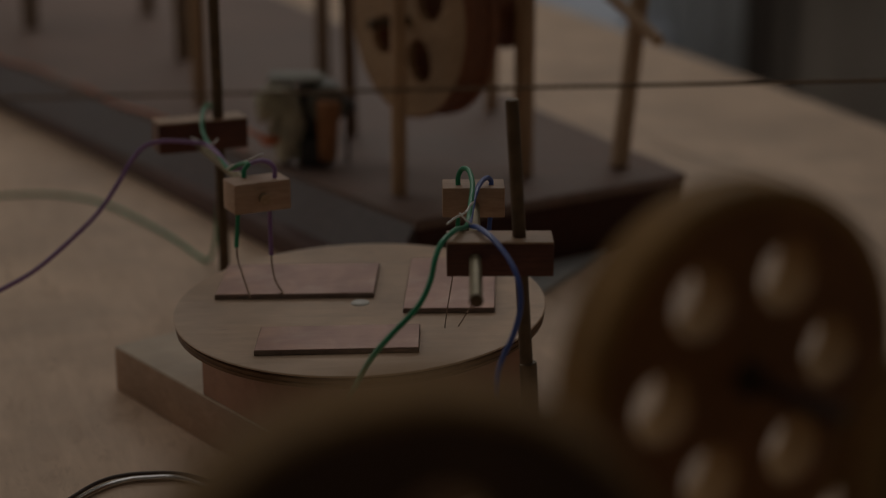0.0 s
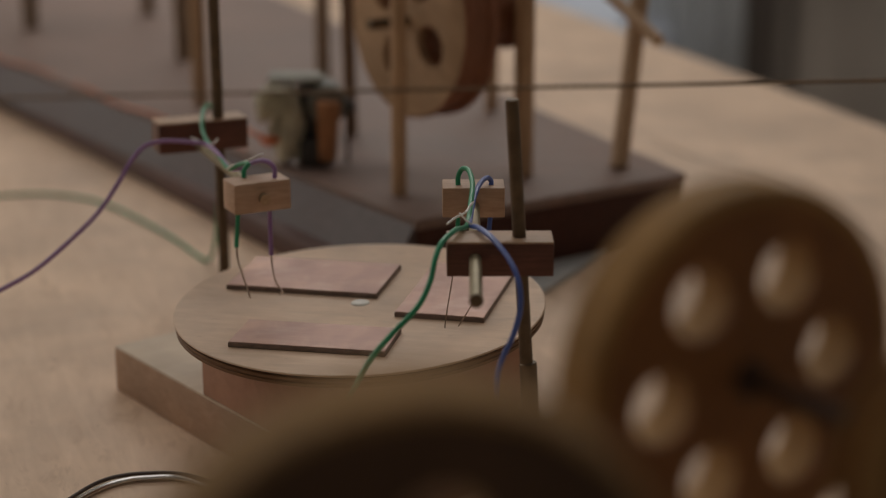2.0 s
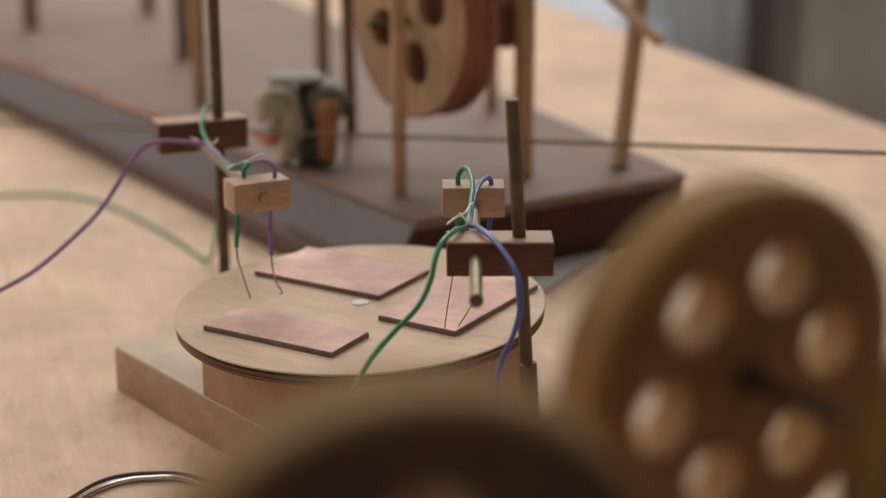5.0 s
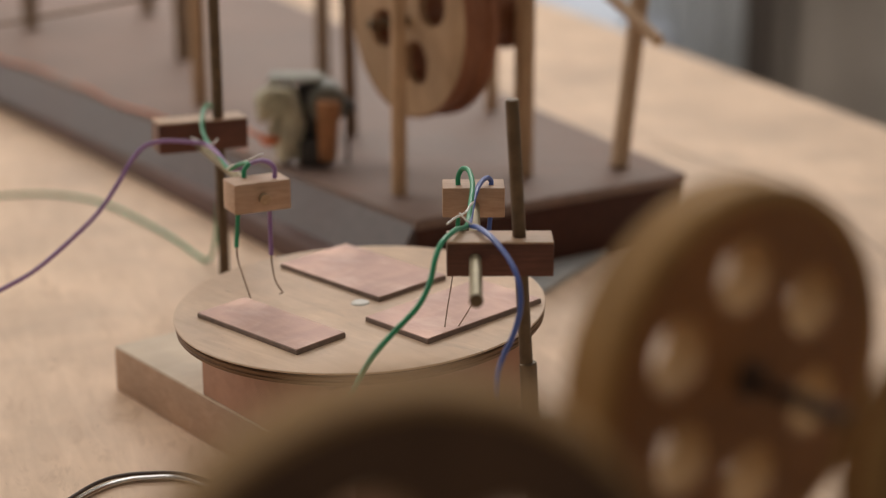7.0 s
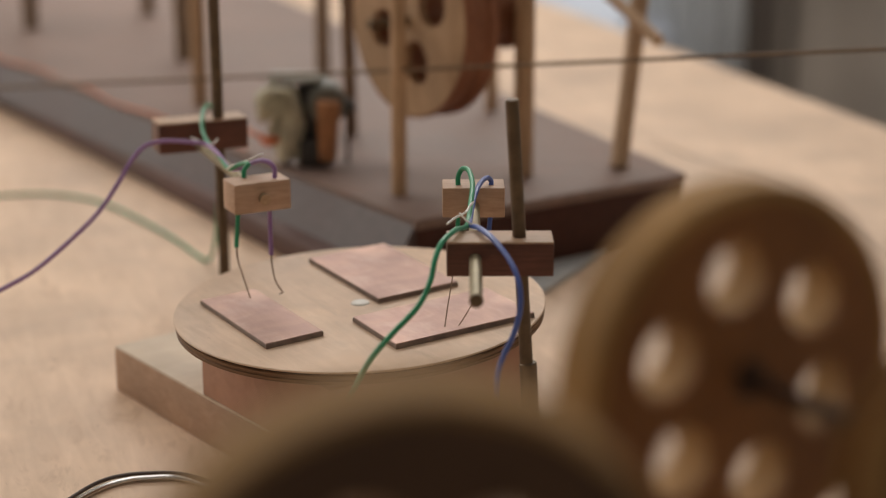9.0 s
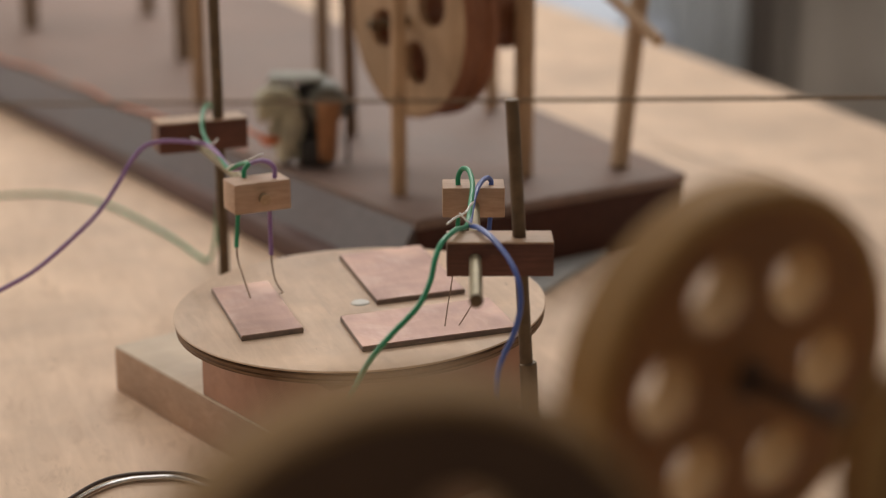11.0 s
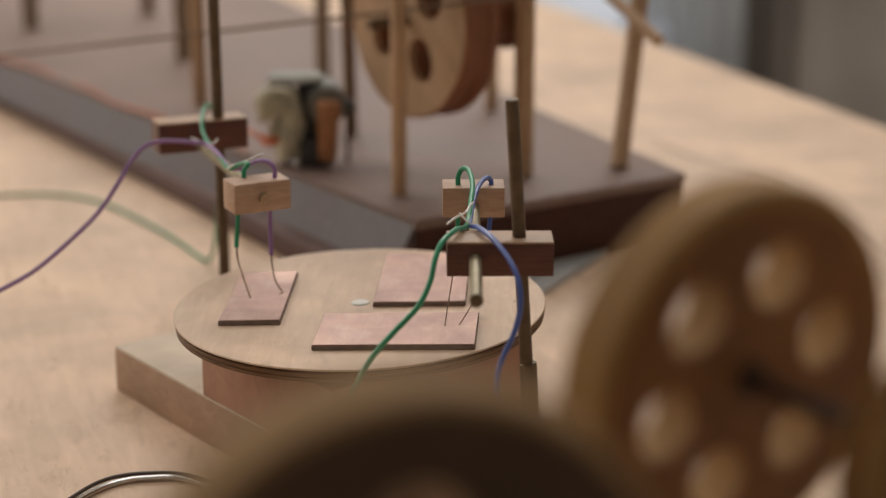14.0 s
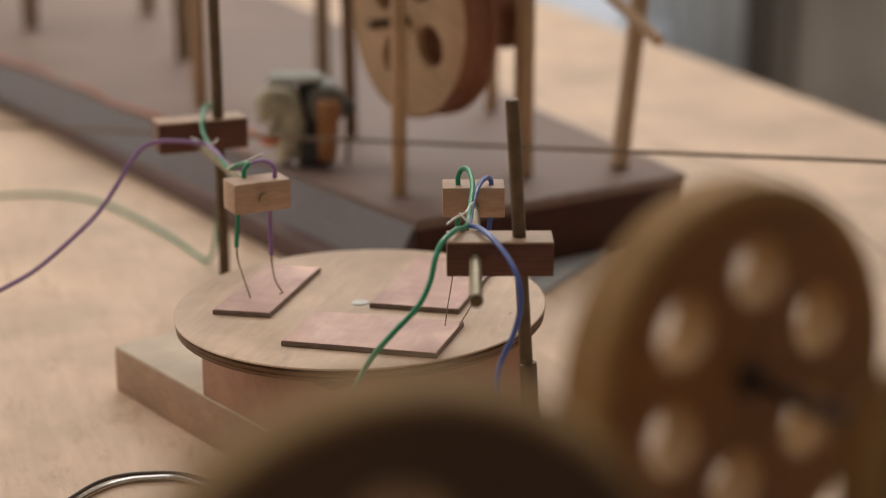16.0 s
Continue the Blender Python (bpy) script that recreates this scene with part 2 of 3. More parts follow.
def smooth_path(points, step=6):
    p = [Vector(q) for q in points]
    p = [2 * p[0] - p[1]] + p + [2 * p[-1] - p[-2]]
    out = []
    for a, b, c, d in zip(p, p[1:], p[2:], p[3:]):
        for k in range(step):
            t = k / step
            out.append(0.5 * (2 * b + (c - a) * t + (2 * a - 5 * b + 4 * c - d) * t * t + (3 * b - a - 3 * c + d) * t ** 3))
    return out + [p[-2]]


def tube(points, r, n=10, step=6, bm=None):
    """A round wire along a smooth path through the points."""
    bm = bm or bmesh.new()
    path = smooth_path(points, step)
    rings, side = [], None
    for i, p in enumerate(path):
        way = (path[min(i + 1, len(path) - 1)] - path[max(i - 1, 0)]).normalized()
        side = way.orthogonal() if side is None else side - way * side.dot(way)
        side.normalize()
        up = way.cross(side)
        rings.append([bm.verts.new(p + r * (math.cos(2 * math.pi * k / n) * side + math.sin(2 * math.pi * k / n) * up)) for k in range(n)])
    for a, b in zip(rings, rings[1:]):
        for k in range(n):
            bm.faces.new((a[k], a[(k + 1) % n], b[(k + 1) % n], b[k]))
    bm.faces.new(rings[0])
    bm.faces.new(list(reversed(rings[-1])))
    return bm


def pierced(outer, holes, thick, n=72, k=28):
    """A round plate of that thickness with round or oval holes (x, y, rx, ry, turn) cut through it."""
    bm = bmesh.new()
    loops = [[(outer * math.cos(2 * math.pi * i / n), outer * math.sin(2 * math.pi * i / n)) for i in range(n)]]
    for x, y, rx, ry, turn in holes:
        c, s = math.cos(turn), math.sin(turn)
        ring = [(rx * math.cos(2 * math.pi * i / k), ry * math.sin(2 * math.pi * i / k)) for i in range(k)]
        loops.append([(x + c * u - s * v, y + s * u + c * v) for u, v in ring])
    edges = []
    for ring in loops:
        vs = [bm.verts.new((x, y, 0)) for x, y in ring]
        edges += [bm.edges.new((vs[i], vs[(i + 1) % len(vs)])) for i in range(len(vs))]
    bmesh.ops.triangle_fill(bm, edges=edges, use_beauty=True)
    top = bmesh.ops.extrude_face_region(bm, geom=bm.faces[:])
    bmesh.ops.translate(bm, vec=(0, 0, thick), verts=[g for g in top["geom"] if isinstance(g, bmesh.types.BMVert)])
    return bm


TURN = radians(35.5)
U = Vector((math.sin(TURN), -math.cos(TURN), 0))   # along the long boards, towards the viewer
V = Vector((math.cos(TURN), math.sin(TURN), 0))    # across them


# ---- the room ----
def slab(name, x0, x1, y0, y1, z0, z1, mat, label, category):
    return solid(name, box(x1 - x0, y1 - y0, z1 - z0, ((x0 + x1) / 2, (y0 + y1) / 2, z0), 0), mat, label, category, kind="structure")


def room():
    slab("floor", -2.0, 2.2, -2.0, 3.0, -0.82, -0.75, M_FLOOR, "plain grey floor of the room", "floor")
    # unseen ceiling, left open for the added overhead lamp
    for side, x0, x1, y0, y1 in (("a", -2.0, -0.75, -2.0, 3.0), ("b", 0.95, 2.2, -2.0, 3.0), ("c", -0.75, 0.95, -2.0, 0.15), ("d", -0.75, 0.95, 1.35, 3.0)):
        slab("ceiling_" + side, x0, x1, y0, y1, 2.5, 2.58, M_CEIL, "white painted ceiling with an opening made for an added overhead lamp", "ceiling")
    slab("wall_south", -2.0, 2.2, -2.1, -2.0, -0.82, 2.58, M_WALL, "plain painted wall behind the viewer", "wall")
    slab("wall_east", 2.2, 2.3, -2.1, 3.1, -0.82, 2.58, M_WALL, "plain painted wall", "wall")
    for side, x0, x1, y0, y1, z0, z1 in (("a", -2.1, -2.0, -2.1, 3.1, -0.82, 0.55), ("b", -2.1, -2.0, -2.1, 3.1, 1.95, 2.58),
                                         ("c", -2.1, -2.0, -2.1, 0.35, 0.55, 1.95), ("d", -2.1, -2.0, 2.25, 3.1, 0.55, 1.95)):
        slab("wall_west_" + side, x0, x1, y0, y1, z0, z1, M_WALL, "painted wall round a window opening", "wall")
    for side, x0, x1, z0, z1 in (("a", -2.0, 2.2, -0.82, 1.2), ("b", -2.0, 2.2, 2.3, 2.58), ("c", -2.0, -0.9, 1.2, 2.3), ("d", 1.3, 2.2, 1.2, 2.3)):
        slab("wall_north_" + side, x0, x1, 3.0, 3.1, z0, z1, M_WALL, "painted wall round a window opening", "wall")


room()


def curtain(x0, x1, y, amp, waves, mat, label):
    bm = bmesh.new()
    n = 80
    rows = []
    for z in (-0.74, -0.3, 0.2, 0.62):
        rows.append([bm.verts.new((x0 + (x1 - x0) * i / n, y + amp * math.sin(waves * 2 * math.pi * i / n) + 0.01 * math.sin(3 * z + i * 0.4), z)) for i in range(n + 1)])
    for a, b in zip(rows, rows[1:]):
        for i in range(n):
            bm.faces.new((a[i], a[i + 1], b[i + 1], b[i]))
    r = bmesh.ops.solidify(bm, geom=bm.faces[:], thickness=0.006)
    return solid("curtain", bm, mat, label, "curtain")


# three hanging sheets side by side, each in its own grey
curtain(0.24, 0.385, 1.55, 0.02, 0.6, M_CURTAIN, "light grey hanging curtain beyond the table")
curtain(0.35, 0.46, 1.60, 0.012, 0.7, M_CURTAINDARK, "dark grey hanging curtain strip beyond the table")
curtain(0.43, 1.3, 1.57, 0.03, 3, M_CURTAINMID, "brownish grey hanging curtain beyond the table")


# added surface whose pale top stands for a bright reflection on the floor
def bench():
    t = thing("bench", "pale bluish raised surface added for a bright floor reflection beyond the table", "bench")
    part("bright_top", box(0.62, 1.1, 0.05, (-0.01, 2.05, -0.17), 0.008, 3), M_PALE, t)
    for x in (-0.27, 0.27):
        for y in (1.55, 2.55):
            part("leg", box(0.05, 0.05, 0.58, (x, y, -0.75), 0.004), M_PALE, t)


bench()

# ---- the table ----
def table():
    t = thing("table", "light birch plywood table top, worn and faintly stained", "table")
    e1 = Vector((0.1757, 0.7192, 0))
    way = Vector((0.0944, -0.2776, 0)).normalized()     # along the far right edge
    left = Vector((way.y, -way.x, 0))
    ang = math.atan2(way.y, way.x)
    mid = e1 + way * 0.25 + left * 0.55
    part("tabletop", box(1.5, 1.1, 0.024, (0, 0, -0.024), 0.0015, 3), M_TABLE, t, m=pose(mid.x, mid.y, 0, 0, 0, math.degrees(ang)))
    for a in (-0.68, 0.68):
        for b in (-0.48, 0.48):
            p = mid + way * a + left * b
            part("leg", box(0.05, 0.05, 0.724, (p.x, p.y, -0.75), 0.003), M_PINE, t)


table()

# ---- the stepped plank with its dowels ----
A = Vector((0.0145, 0.1430, 0))
PLANK_TURN = 113.0


def prism(corners, z0, z1, bevel):
    bm = bmesh.new()
    f = bm.faces.new([bm.verts.new((p.x, p.y, z0)) for p in corners])
    top = bmesh.ops.extrude_face_region(bm, geom=[f])
    bmesh.ops.translate(bm, vec=(0, 0, z1 - z0), verts=[g for g in top["geom"] if isinstance(g, bmesh.types.BMVert)])
    bmesh.ops.bevel(bm, geom=bm.edges[:], offset=bevel, segments=2, profile=0.5, affect="EDGES")
    return bm


def plank():
    t = thing("base_plank", "dark walnut base plank with a lower ledge along one side", "base")
    B = Vector((0.1275, 0.2170, 0))
    U = Vector((math.sin(radians(35.05)), -math.cos(radians(35.05)), 0))
    V = Vector((-U.y, U.x, 0))
    far_left = A - U * 0.86
    far_right = B + Vector((math.cos(radians(PLANK_TURN)), math.sin(radians(PLANK_TURN)), 0)) * 0.80
    part("top_board", prism([A, B, far_right, far_left], 0.0255, 0.0300, 0.0010), M_PLANK, t, "satin walnut top, greyed in its colour for the sheen")
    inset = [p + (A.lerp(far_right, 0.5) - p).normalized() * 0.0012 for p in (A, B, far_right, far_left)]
    part("core_board", prism(inset, 0.0, 0.0255, 0.0006), M_PLANKEDGE, t, "reddish-brown side darkened for shade")
    lip = [A - U * 0.006 - V * 0.0213, A - U * 0.006 + V * 0.004, A - U * 0.50 + V * 0.004, A - U * 0.50 + V * 0.0005]
    slope = bmesh.new()
    ends = []
    for u in (-0.0015, -0.60):
        row = [A + U * u + V * v + Vector((0, 0, z)) for v, z in ((0.0006, 0.0285), (-0.0105, 0.0105), (0.0006, 0.0105))]
        ends.append([slope.verts.new(p) for p in row])
    for k in range(3):
        slope.faces.new((ends[0][k], ends[0][(k + 1) % 3], ends[1][(k + 1) % 3], ends[1][k]))
    slope.faces.new(ends[0])
    slope.faces.new(ends[1])
    part("moulding", slope, M_MOULD, t, "sloping side moulding darkened for shade")
    part("ledge", prism(lip, 0.0, 0.0110, 0.0026), M_LEDGE, t, "ledge darkened for shade")
    return t


plank()


def edge_strand():
    pts = []
    for k in range(28):
        p = A - U * (0.14 + 0.0225 * k) + V * (0.004 + 0.0025 * math.sin(k * 0.85))
        pts.append((p.x, p.y, 0.0300 + 0.0008 * math.sin(k * 1.9)))
    return solid("orange_strand", tube(pts, 0.0006, 8), M_ORANGE, "thin orange strand running along the plank's edge", "wire")


edge_strand()


def dowel(name, base, top, r, mat, label, group="dowels of the frame"):
    a, b = Vector(base), Vector(top)
    return solid(name, rod(r, (b - a).length, 0.0005, 20), mat, label, "dowel", group, m=between(a, b))


H = 0.24
dowel("dowel", (0.0071, 0.1809, 0.030), (0.0071, 0.1809, H), 0.0031, M_DOWEL, "upright light wooden dowel on the plank")
dowel("dowel", (0.0582, 0.2134, 0.030), (0.0582, 0.2134, H), 0.0042, M_DOWEL, "upright light wooden dowel on the plank")
dowel("dowel", (0.0996, 0.2253, 0.030), (0.1154, 0.2744, 0.1357), 0.0040, M_DOWEL, "leaning wooden dowel near the plank's corner")
dowel("dowel", (0.0486, 0.3450, 0.030), (0.0486, 0.3450, H), 0.0030, M_DOWEL, "upright wooden dowel at the back of the plank")
dowel("dowel", (-0.0177, 0.2883, 0.030), (-0.0215, 0.2900, H), 0.0030, M_DOWELDARK, "thin dark upright wooden dowel")
dowel("dowel", (-0.0390, 0.4100, 0.030), (-0.0390, 0.4100, H), 0.0040, M_DOWELMID, "greyish upright wooden dowel behind the motor")
dowel("dowel", (-0.0971, 0.3586, 0.030), (-0.0971, 0.3586, H), 0.0038, M_DOWEL, "upright light wooden dowel on the plank")
dowel("dowel", (-0.1242, 0.4856, 0.030), (-0.1242, 0.4856, H), 0.0048, M_DOWELMID, "greyish upright wooden dowel far along the plank")
dowel("dowel", (-0.2375, 0.5962, 0.030), (-0.2375, 0.5962, H), 0.0050, M_DOWELMID, "greyish upright wooden dowel far along the plank")
dowel("dowel", (-0.1729, 0.6549, 0.030), (-0.1729, 0.6549, H), 0.0048, M_DOWELMID, "greyish upright wooden dowel far along the plank")
dowel("cross_peg", (0.0959, 0.2583, 0.1000), (0.1157, 0.2295, 0.0837), 0.0026, M_DOWEL, "short wooden peg through the leaning dowel")


# ---- the wooden wheel on the plank ----
def back_wheel():
    t = thing("spoked_wheel", "pale plywood wheel with oval holes and a grooved reddish rim", "wheel")
    holes = [(0.0184 * math.cos(math.pi / 2 * k), 0.0184 * math.sin(math.pi / 2 * k), 0.0092, 0.0080, math.pi / 2 * k) for k in range(4)]
    part("face_plate", pierced(0.0398, holes, 0.0035), M_BGWHEEL, t)
    part("back_plate", pierced(0.0398, holes, 0.0035), M_BGWHEEL, t, m=pose(0, 0, -0.0130))
    part("core", pierced(0.0372, holes, 0.0095), M_BGRIM, t, "reddish grooved core", pose(0, 0, -0.0095))
    part("rim", lathe([(0.0385, -0.0129), (0.0406, -0.0125), (0.0408, -0.0095), (0.0388, -0.0080), (0.0388, -0.0012), (0.0408, 0.0003), (0.0406, 0.0032), (0.0385, 0.0034)], 72), M_BGRIM, t, "reddish grooved rim")
    return t


AXLE = Vector((0.0067, 0.2000, 0.0969))
wheel_back = back_wheel()
solid("axle_rod", rod(0.0022, 0.075), M_BRASSDARK, "dark axle rod through the wheel and the dowel", "axle", m=between(AXLE - V * 0.014, AXLE + V * 0.06))
HUB = AXLE + V * 0.034
solid("axle_drum", lathe([(0, 0), (0.0150, 0), (0.0160, 0.001), (0.0160, 0.004), (0.0125, 0.006), (0.0125, 0.016), (0.0160, 0.018), (0.0160, 0.021), (0.0150, 0.022), (0, 0.022)], 48),
      M_BGRIM, "dark reddish wooden drum on the axle", "drum", m=between(HUB, HUB + V))


# ---- the small motor ----
def lump(sx, sy, sz, seed, rough=0.28):
    bm = bmesh.new()
    bmesh.ops.create_icosphere(bm, subdivisions=4, radius=1)
    for v in bm.verts:
        d = v.co.normalized()
        k = 1 + rough * noise.noise(d * 1.9 + Vector((seed, 0, 0))) + rough * 0.6 * noise.noise(d * 4.5 + Vector((0, seed, 0)))
        v.co = Vector((d.x * sx * k, d.y * sy * k, d.z * sz * k))
    return bm


def ribbon(points, width, thick):
    """A bent strip of tape through the points, its width along y."""
    bm = bmesh.new()
    path = smooth_path(points, 6)
    rows = []
    for i, p in enumerate(path):
        w = (path[min(i + 1, len(path) - 1)] - path[max(i - 1, 0)]).normalized()
        out = Vector((-w.z, 0, w.x)) * thick
        half = Vector((0, width / 2 * (1 + 0.15 * math.sin(i * 1.1)), 0))
        rows.append([bm.verts.new(q) for q in (p - half - out, p + half - out, p + half + out, p - half + out)])
    for a, b in zip(rows, rows[1:]):
        for k in range(4):
            bm.faces.new((a[k], a[(k + 1) % 4], b[(k + 1) % 4], b[k]))
    bm.faces.new(rows[0])
    bm.faces.new(rows[-1])
    return bm


def motor():
    t = thing("motor", "small motor wrapped in cream tape beside a brown cork", "motor", m=pose(-0.0364, 0.2360, 0.030))
    part("foot", box(0.0135, 0.016, 0.012, (0.0066, -0.003, 0), 0.0015), M_BLACK, t, "black plastic foot")
    part("case", lathe([(0, 0), (0.0075, 0), (0.0086, 0.001), (0.0086, 0.022), (0.0075, 0.0235), (0, 0.0235)], 32), M_CASE, t, "dark grey metal case", pose(0.0075, 0.016, 0.0265, 90, 0, 12))
    part("end_bracket", box(0.0125, 0.012, 0.0235, (0.0046, 0.003, 0.0105), 0.0015), M_BLACK, t, "dark plastic end bracket")
    part("top_plate", box(0.023, 0.016, 0.0022, (-0.002, 0.002, 0.0360), 0.0010), M_DULLTIN, t, "dull grey top plate")
    part("tape_wrap", lump(0.0078, 0.0085, 0.0165, 3.1), M_TAPE, t, "crumpled cream tape", pose(-0.0060, -0.002, 0.0175))
    part("tape_wrap", lump(0.0060, 0.0060, 0.0085, 7.7), M_TAPE, t, "crumpled cream tape", pose(-0.0125, -0.004, 0.0275, 0, 30, 0))
    part("tape_end", ribbon([(-0.017, -0.008, 0.022), (-0.014, -0.009, 0.029), (-0.009, -0.0095, 0.034), (-0.003, -0.0095, 0.0315), (-0.002, -0.0100, 0.024)], 0.006, 0.0005), M_TAPE, t, "loose cream tape end")
    part("tape_end", ribbon([(-0.003, -0.0105, 0.034), (-0.0075, -0.0115, 0.026), (-0.012, -0.011, 0.020), (-0.0125, -0.0105, 0.014), (-0.0115, -0.0100, 0.009)], 0.005, 0.0005), M_TAPE, t, "loose cream tape end")
    part("cork", lathe([(0, 0), (0.0034, 0), (0.0038, 0.0006), (0.0052, 0.0245), (0.0047, 0.0255), (0, 0.0257)], 24), M_CORK, t, "brown tapered cork", pose(0.0117, -0.010, 0.0035, 0, 2, 0))
    part("cap", lump(0.0032, 0.0030, 0.0034, 1.3, 0.15), M_BLACK, t, "black cap", pose(0.0200, 0.000, 0.0250))
    part("cap_pin", rod(0.0008, 0.024), M_DARKEDGE, t, m=pose(0.0200, 0.0, 0.0))
    part("terminal", lump(0.0038, 0.0030, 0.0022, 5.2, 0.2), M_ORANGE, t, "orange wire joint", pose(-0.0125, -0.0115, 0.0125))
    part("lead", tube([(-0.010, -0.010, 0.0120), (-0.017, -0.010, 0.0140), (-0.025, -0.002, 0.0155), (-0.034, 0.012, 0.0130), (-0.042, 0.030, 0.0008)], 0.0010), M_ORANGE, t, "orange wire lead")


motor()

# ---- the turntable ----
def stand():
    deg = 38.5
    along = Vector((math.sin(radians(deg)), -math.cos(radians(deg)), 0))
    across = Vector((-along.y, along.x, 0))
    corner = Vector((-0.0828, 0.0434, 0))
    c = corner + along * 0.0675 + across * 0.036
    board = thing("base_board", "pale pine board with sides browned for shade, lying under the turntable", "board", m=pose(c.x, c.y, 0, 0, 0, deg))
    # core in a browner wood, so the sides have their shade painted in
    part("core", box(0.072, 0.135, 0.0148, bevel=0.0006), M_SIDESHADE, board, "sides browned for shade")
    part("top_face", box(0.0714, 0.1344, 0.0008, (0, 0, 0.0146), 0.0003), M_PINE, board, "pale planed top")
    c2 = corner + along * (0.0556 + 0.034) + across * 0.0358
    solid("support_block", box(0.071, 0.068, 0.0221, bevel=0.0006), M_BLOCK, "reddish wooden block carrying the turntable", "block", m=pose(c2.x, c2.y, 0.0154, 0, 0, deg))
    solid("spindle", rod(0.006, 0.0035), M_BRASSDARK, "short dark spindle under the turntable", "spindle", m=pose(0, 0, 0.0375))


stand()


def turntable():
    t = thing("turntable", "round plywood turntable with a grooved dark edge", "turntable")
    R = 0.0550
    part("disc", lathe([(0, 0), (R - 0.0002, 0), (R, -0.0002), (R, -0.0005), (R - 0.0002, -0.0006), (0, -0.0006)], 128), M_PLY, t, "pale plywood disc")
    # near-black groove colour draws the shadow line under the disc's edge
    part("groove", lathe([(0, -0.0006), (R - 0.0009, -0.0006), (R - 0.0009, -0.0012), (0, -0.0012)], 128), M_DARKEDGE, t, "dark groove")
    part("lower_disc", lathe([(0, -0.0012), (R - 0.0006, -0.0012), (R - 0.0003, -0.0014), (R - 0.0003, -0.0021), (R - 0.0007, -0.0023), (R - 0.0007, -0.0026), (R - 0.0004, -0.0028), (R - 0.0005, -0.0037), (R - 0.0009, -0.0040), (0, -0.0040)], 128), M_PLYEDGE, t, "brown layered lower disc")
    part("pin", lathe([(0, 0.0004), (0.0024, 0.0004), (0.0027, 0.0002), (0.0028, 0.0)], 24), M_WHITE, t, "white centre pin")
    for x0, x1, y0, y1, yaw in ((-0.0436, 0.0043, 0.0047, 0.0320, -1.5), (-0.0273, 0.0182, -0.0395, -0.0216, -0.2), (0.0137, 0.0405, -0.0100, 0.0350, -1.9)):
        p = part("copper_plate", box(x1 - x0, y1 - y0, 0.0013, bevel=0.00012, segments=1), M_PCB, t, "copper foil plate with a dark edge", pose((x0 + x1) / 2, (y0 + y1) / 2, 0, 0, 0, yaw))
        part("copper_foil", box(x1 - x0 - 0.0003, y1 - y0 - 0.0003, 0.0003, bevel=0.0001, segments=1), M_COPPER, p, "pinkish cloudy copper foil", pose(0, 0, 0.0013))
    return t


disc = turntable()


def strip():
    a, b = Vector((0.0557, 0.1516, 0)), Vector((0.1120, 0.2524, 0))
    c, w = (a + b) / 2, (b - a)
    return solid("flat_strip", box(w.length + 0.06, 0.022, 0.0025, bevel=0.0005), M_STRAP, "flat bluish-grey metal strip lying on the table", "strip",
                 m=pose(c.x, c.y, 0, 0, 0, math.degrees(math.atan2(w.y, w.x))))


strip()

# ---- the two contact stands ----
def arm(front, rear, yaw, clamp_mid, clamp_size, clamp_yaw, block_mid, block_size, post_a, post_b, post_r, rod_r, rod_mat, end_mat, label):
    t = thing("contact_stand", label, "stand", "contact stands")
    a, b = Vector(post_a), Vector(post_b)
    part("post", rod(post_r, (b - a).length, 0.0003, 24), M_BRASSDARK, t, "dark round post", between(a, b))
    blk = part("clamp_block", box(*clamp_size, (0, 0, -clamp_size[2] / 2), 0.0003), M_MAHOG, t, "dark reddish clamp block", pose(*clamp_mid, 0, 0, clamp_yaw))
    # a thin layer on the clamp, paler than its other faces
    part("sapwood_top", box(clamp_size[0] - 0.0001, clamp_size[1] - 0.0001, 0.0005, (0, 0, clamp_size[2] / 2), 0.00015), M_CLAMPTOP, blk, "thin pale top layer")
    f, r = Vector(front), Vector(rear)
    bar = part("cross_rod", rod(rod_r, (r - f).length, 0.0003, 24), rod_mat, t, "brass cross rod", between(f, r))
    part("rod_end", rod(rod_r + 0.0001, 0.0009, 0.0002, 24), end_mat, bar, "dull rod end", pose(0, 0, -0.0005))
    blk = part("contact_block", box(*block_size, (0, 0, -block_size[2] / 2), 0.0003), M_BEECH, t, "pale beech block", pose(*block_mid, 0, 0, yaw))
    return t


right_stand = arm((0.0324, -0.1000, 0.0788), (0.0335, -0.0080, 0.0788), 0.5, (0.0391, -0.0613, 0.0785), (0.0272, 0.0110, 0.0086), 0.5,
                  (0.0332, -0.0110, 0.0800), (0.0176, 0.0105, 0.0086), (0.0496, -0.0613, 0.0006), (0.0418, -0.0613, 0.1190), 0.00172, 0.0016, M_BRASS, M_BRASSDARK,
                  "brass-rodded contact stand with a reddish clamp and pale block")
part("socket", rod(0.0023, 0.0485, 0.0003, 20), M_BRASSDARK, right_stand, "dark socket", between((0.0500, -0.0613, 0.0006), (0.0469, -0.0613, 0.048)))
right_stand.location.z = -0.0003
left_stand = arm((-0.0284, 0.0118, 0.0732), (-0.0632, 0.0965, 0.0732), 27, (-0.0590, 0.0925, 0.0752), (0.0310, 0.0110, 0.0100), 23,
                 (-0.0316, 0.0180, 0.0735), (0.0180, 0.0100, 0.0092), (-0.0523, 0.0925, 0.0), (-0.0530, 0.0925, 0.2300), 0.0019, 0.0016, M_BRASS, M_DOWEL,
                 "tall contact stand with a reddish clamp and pale block")


# ---- wires ----
def wire(name, points, r, mat, label):
    return solid(name, tube(points, r), mat, label, "wire", "contact wires")


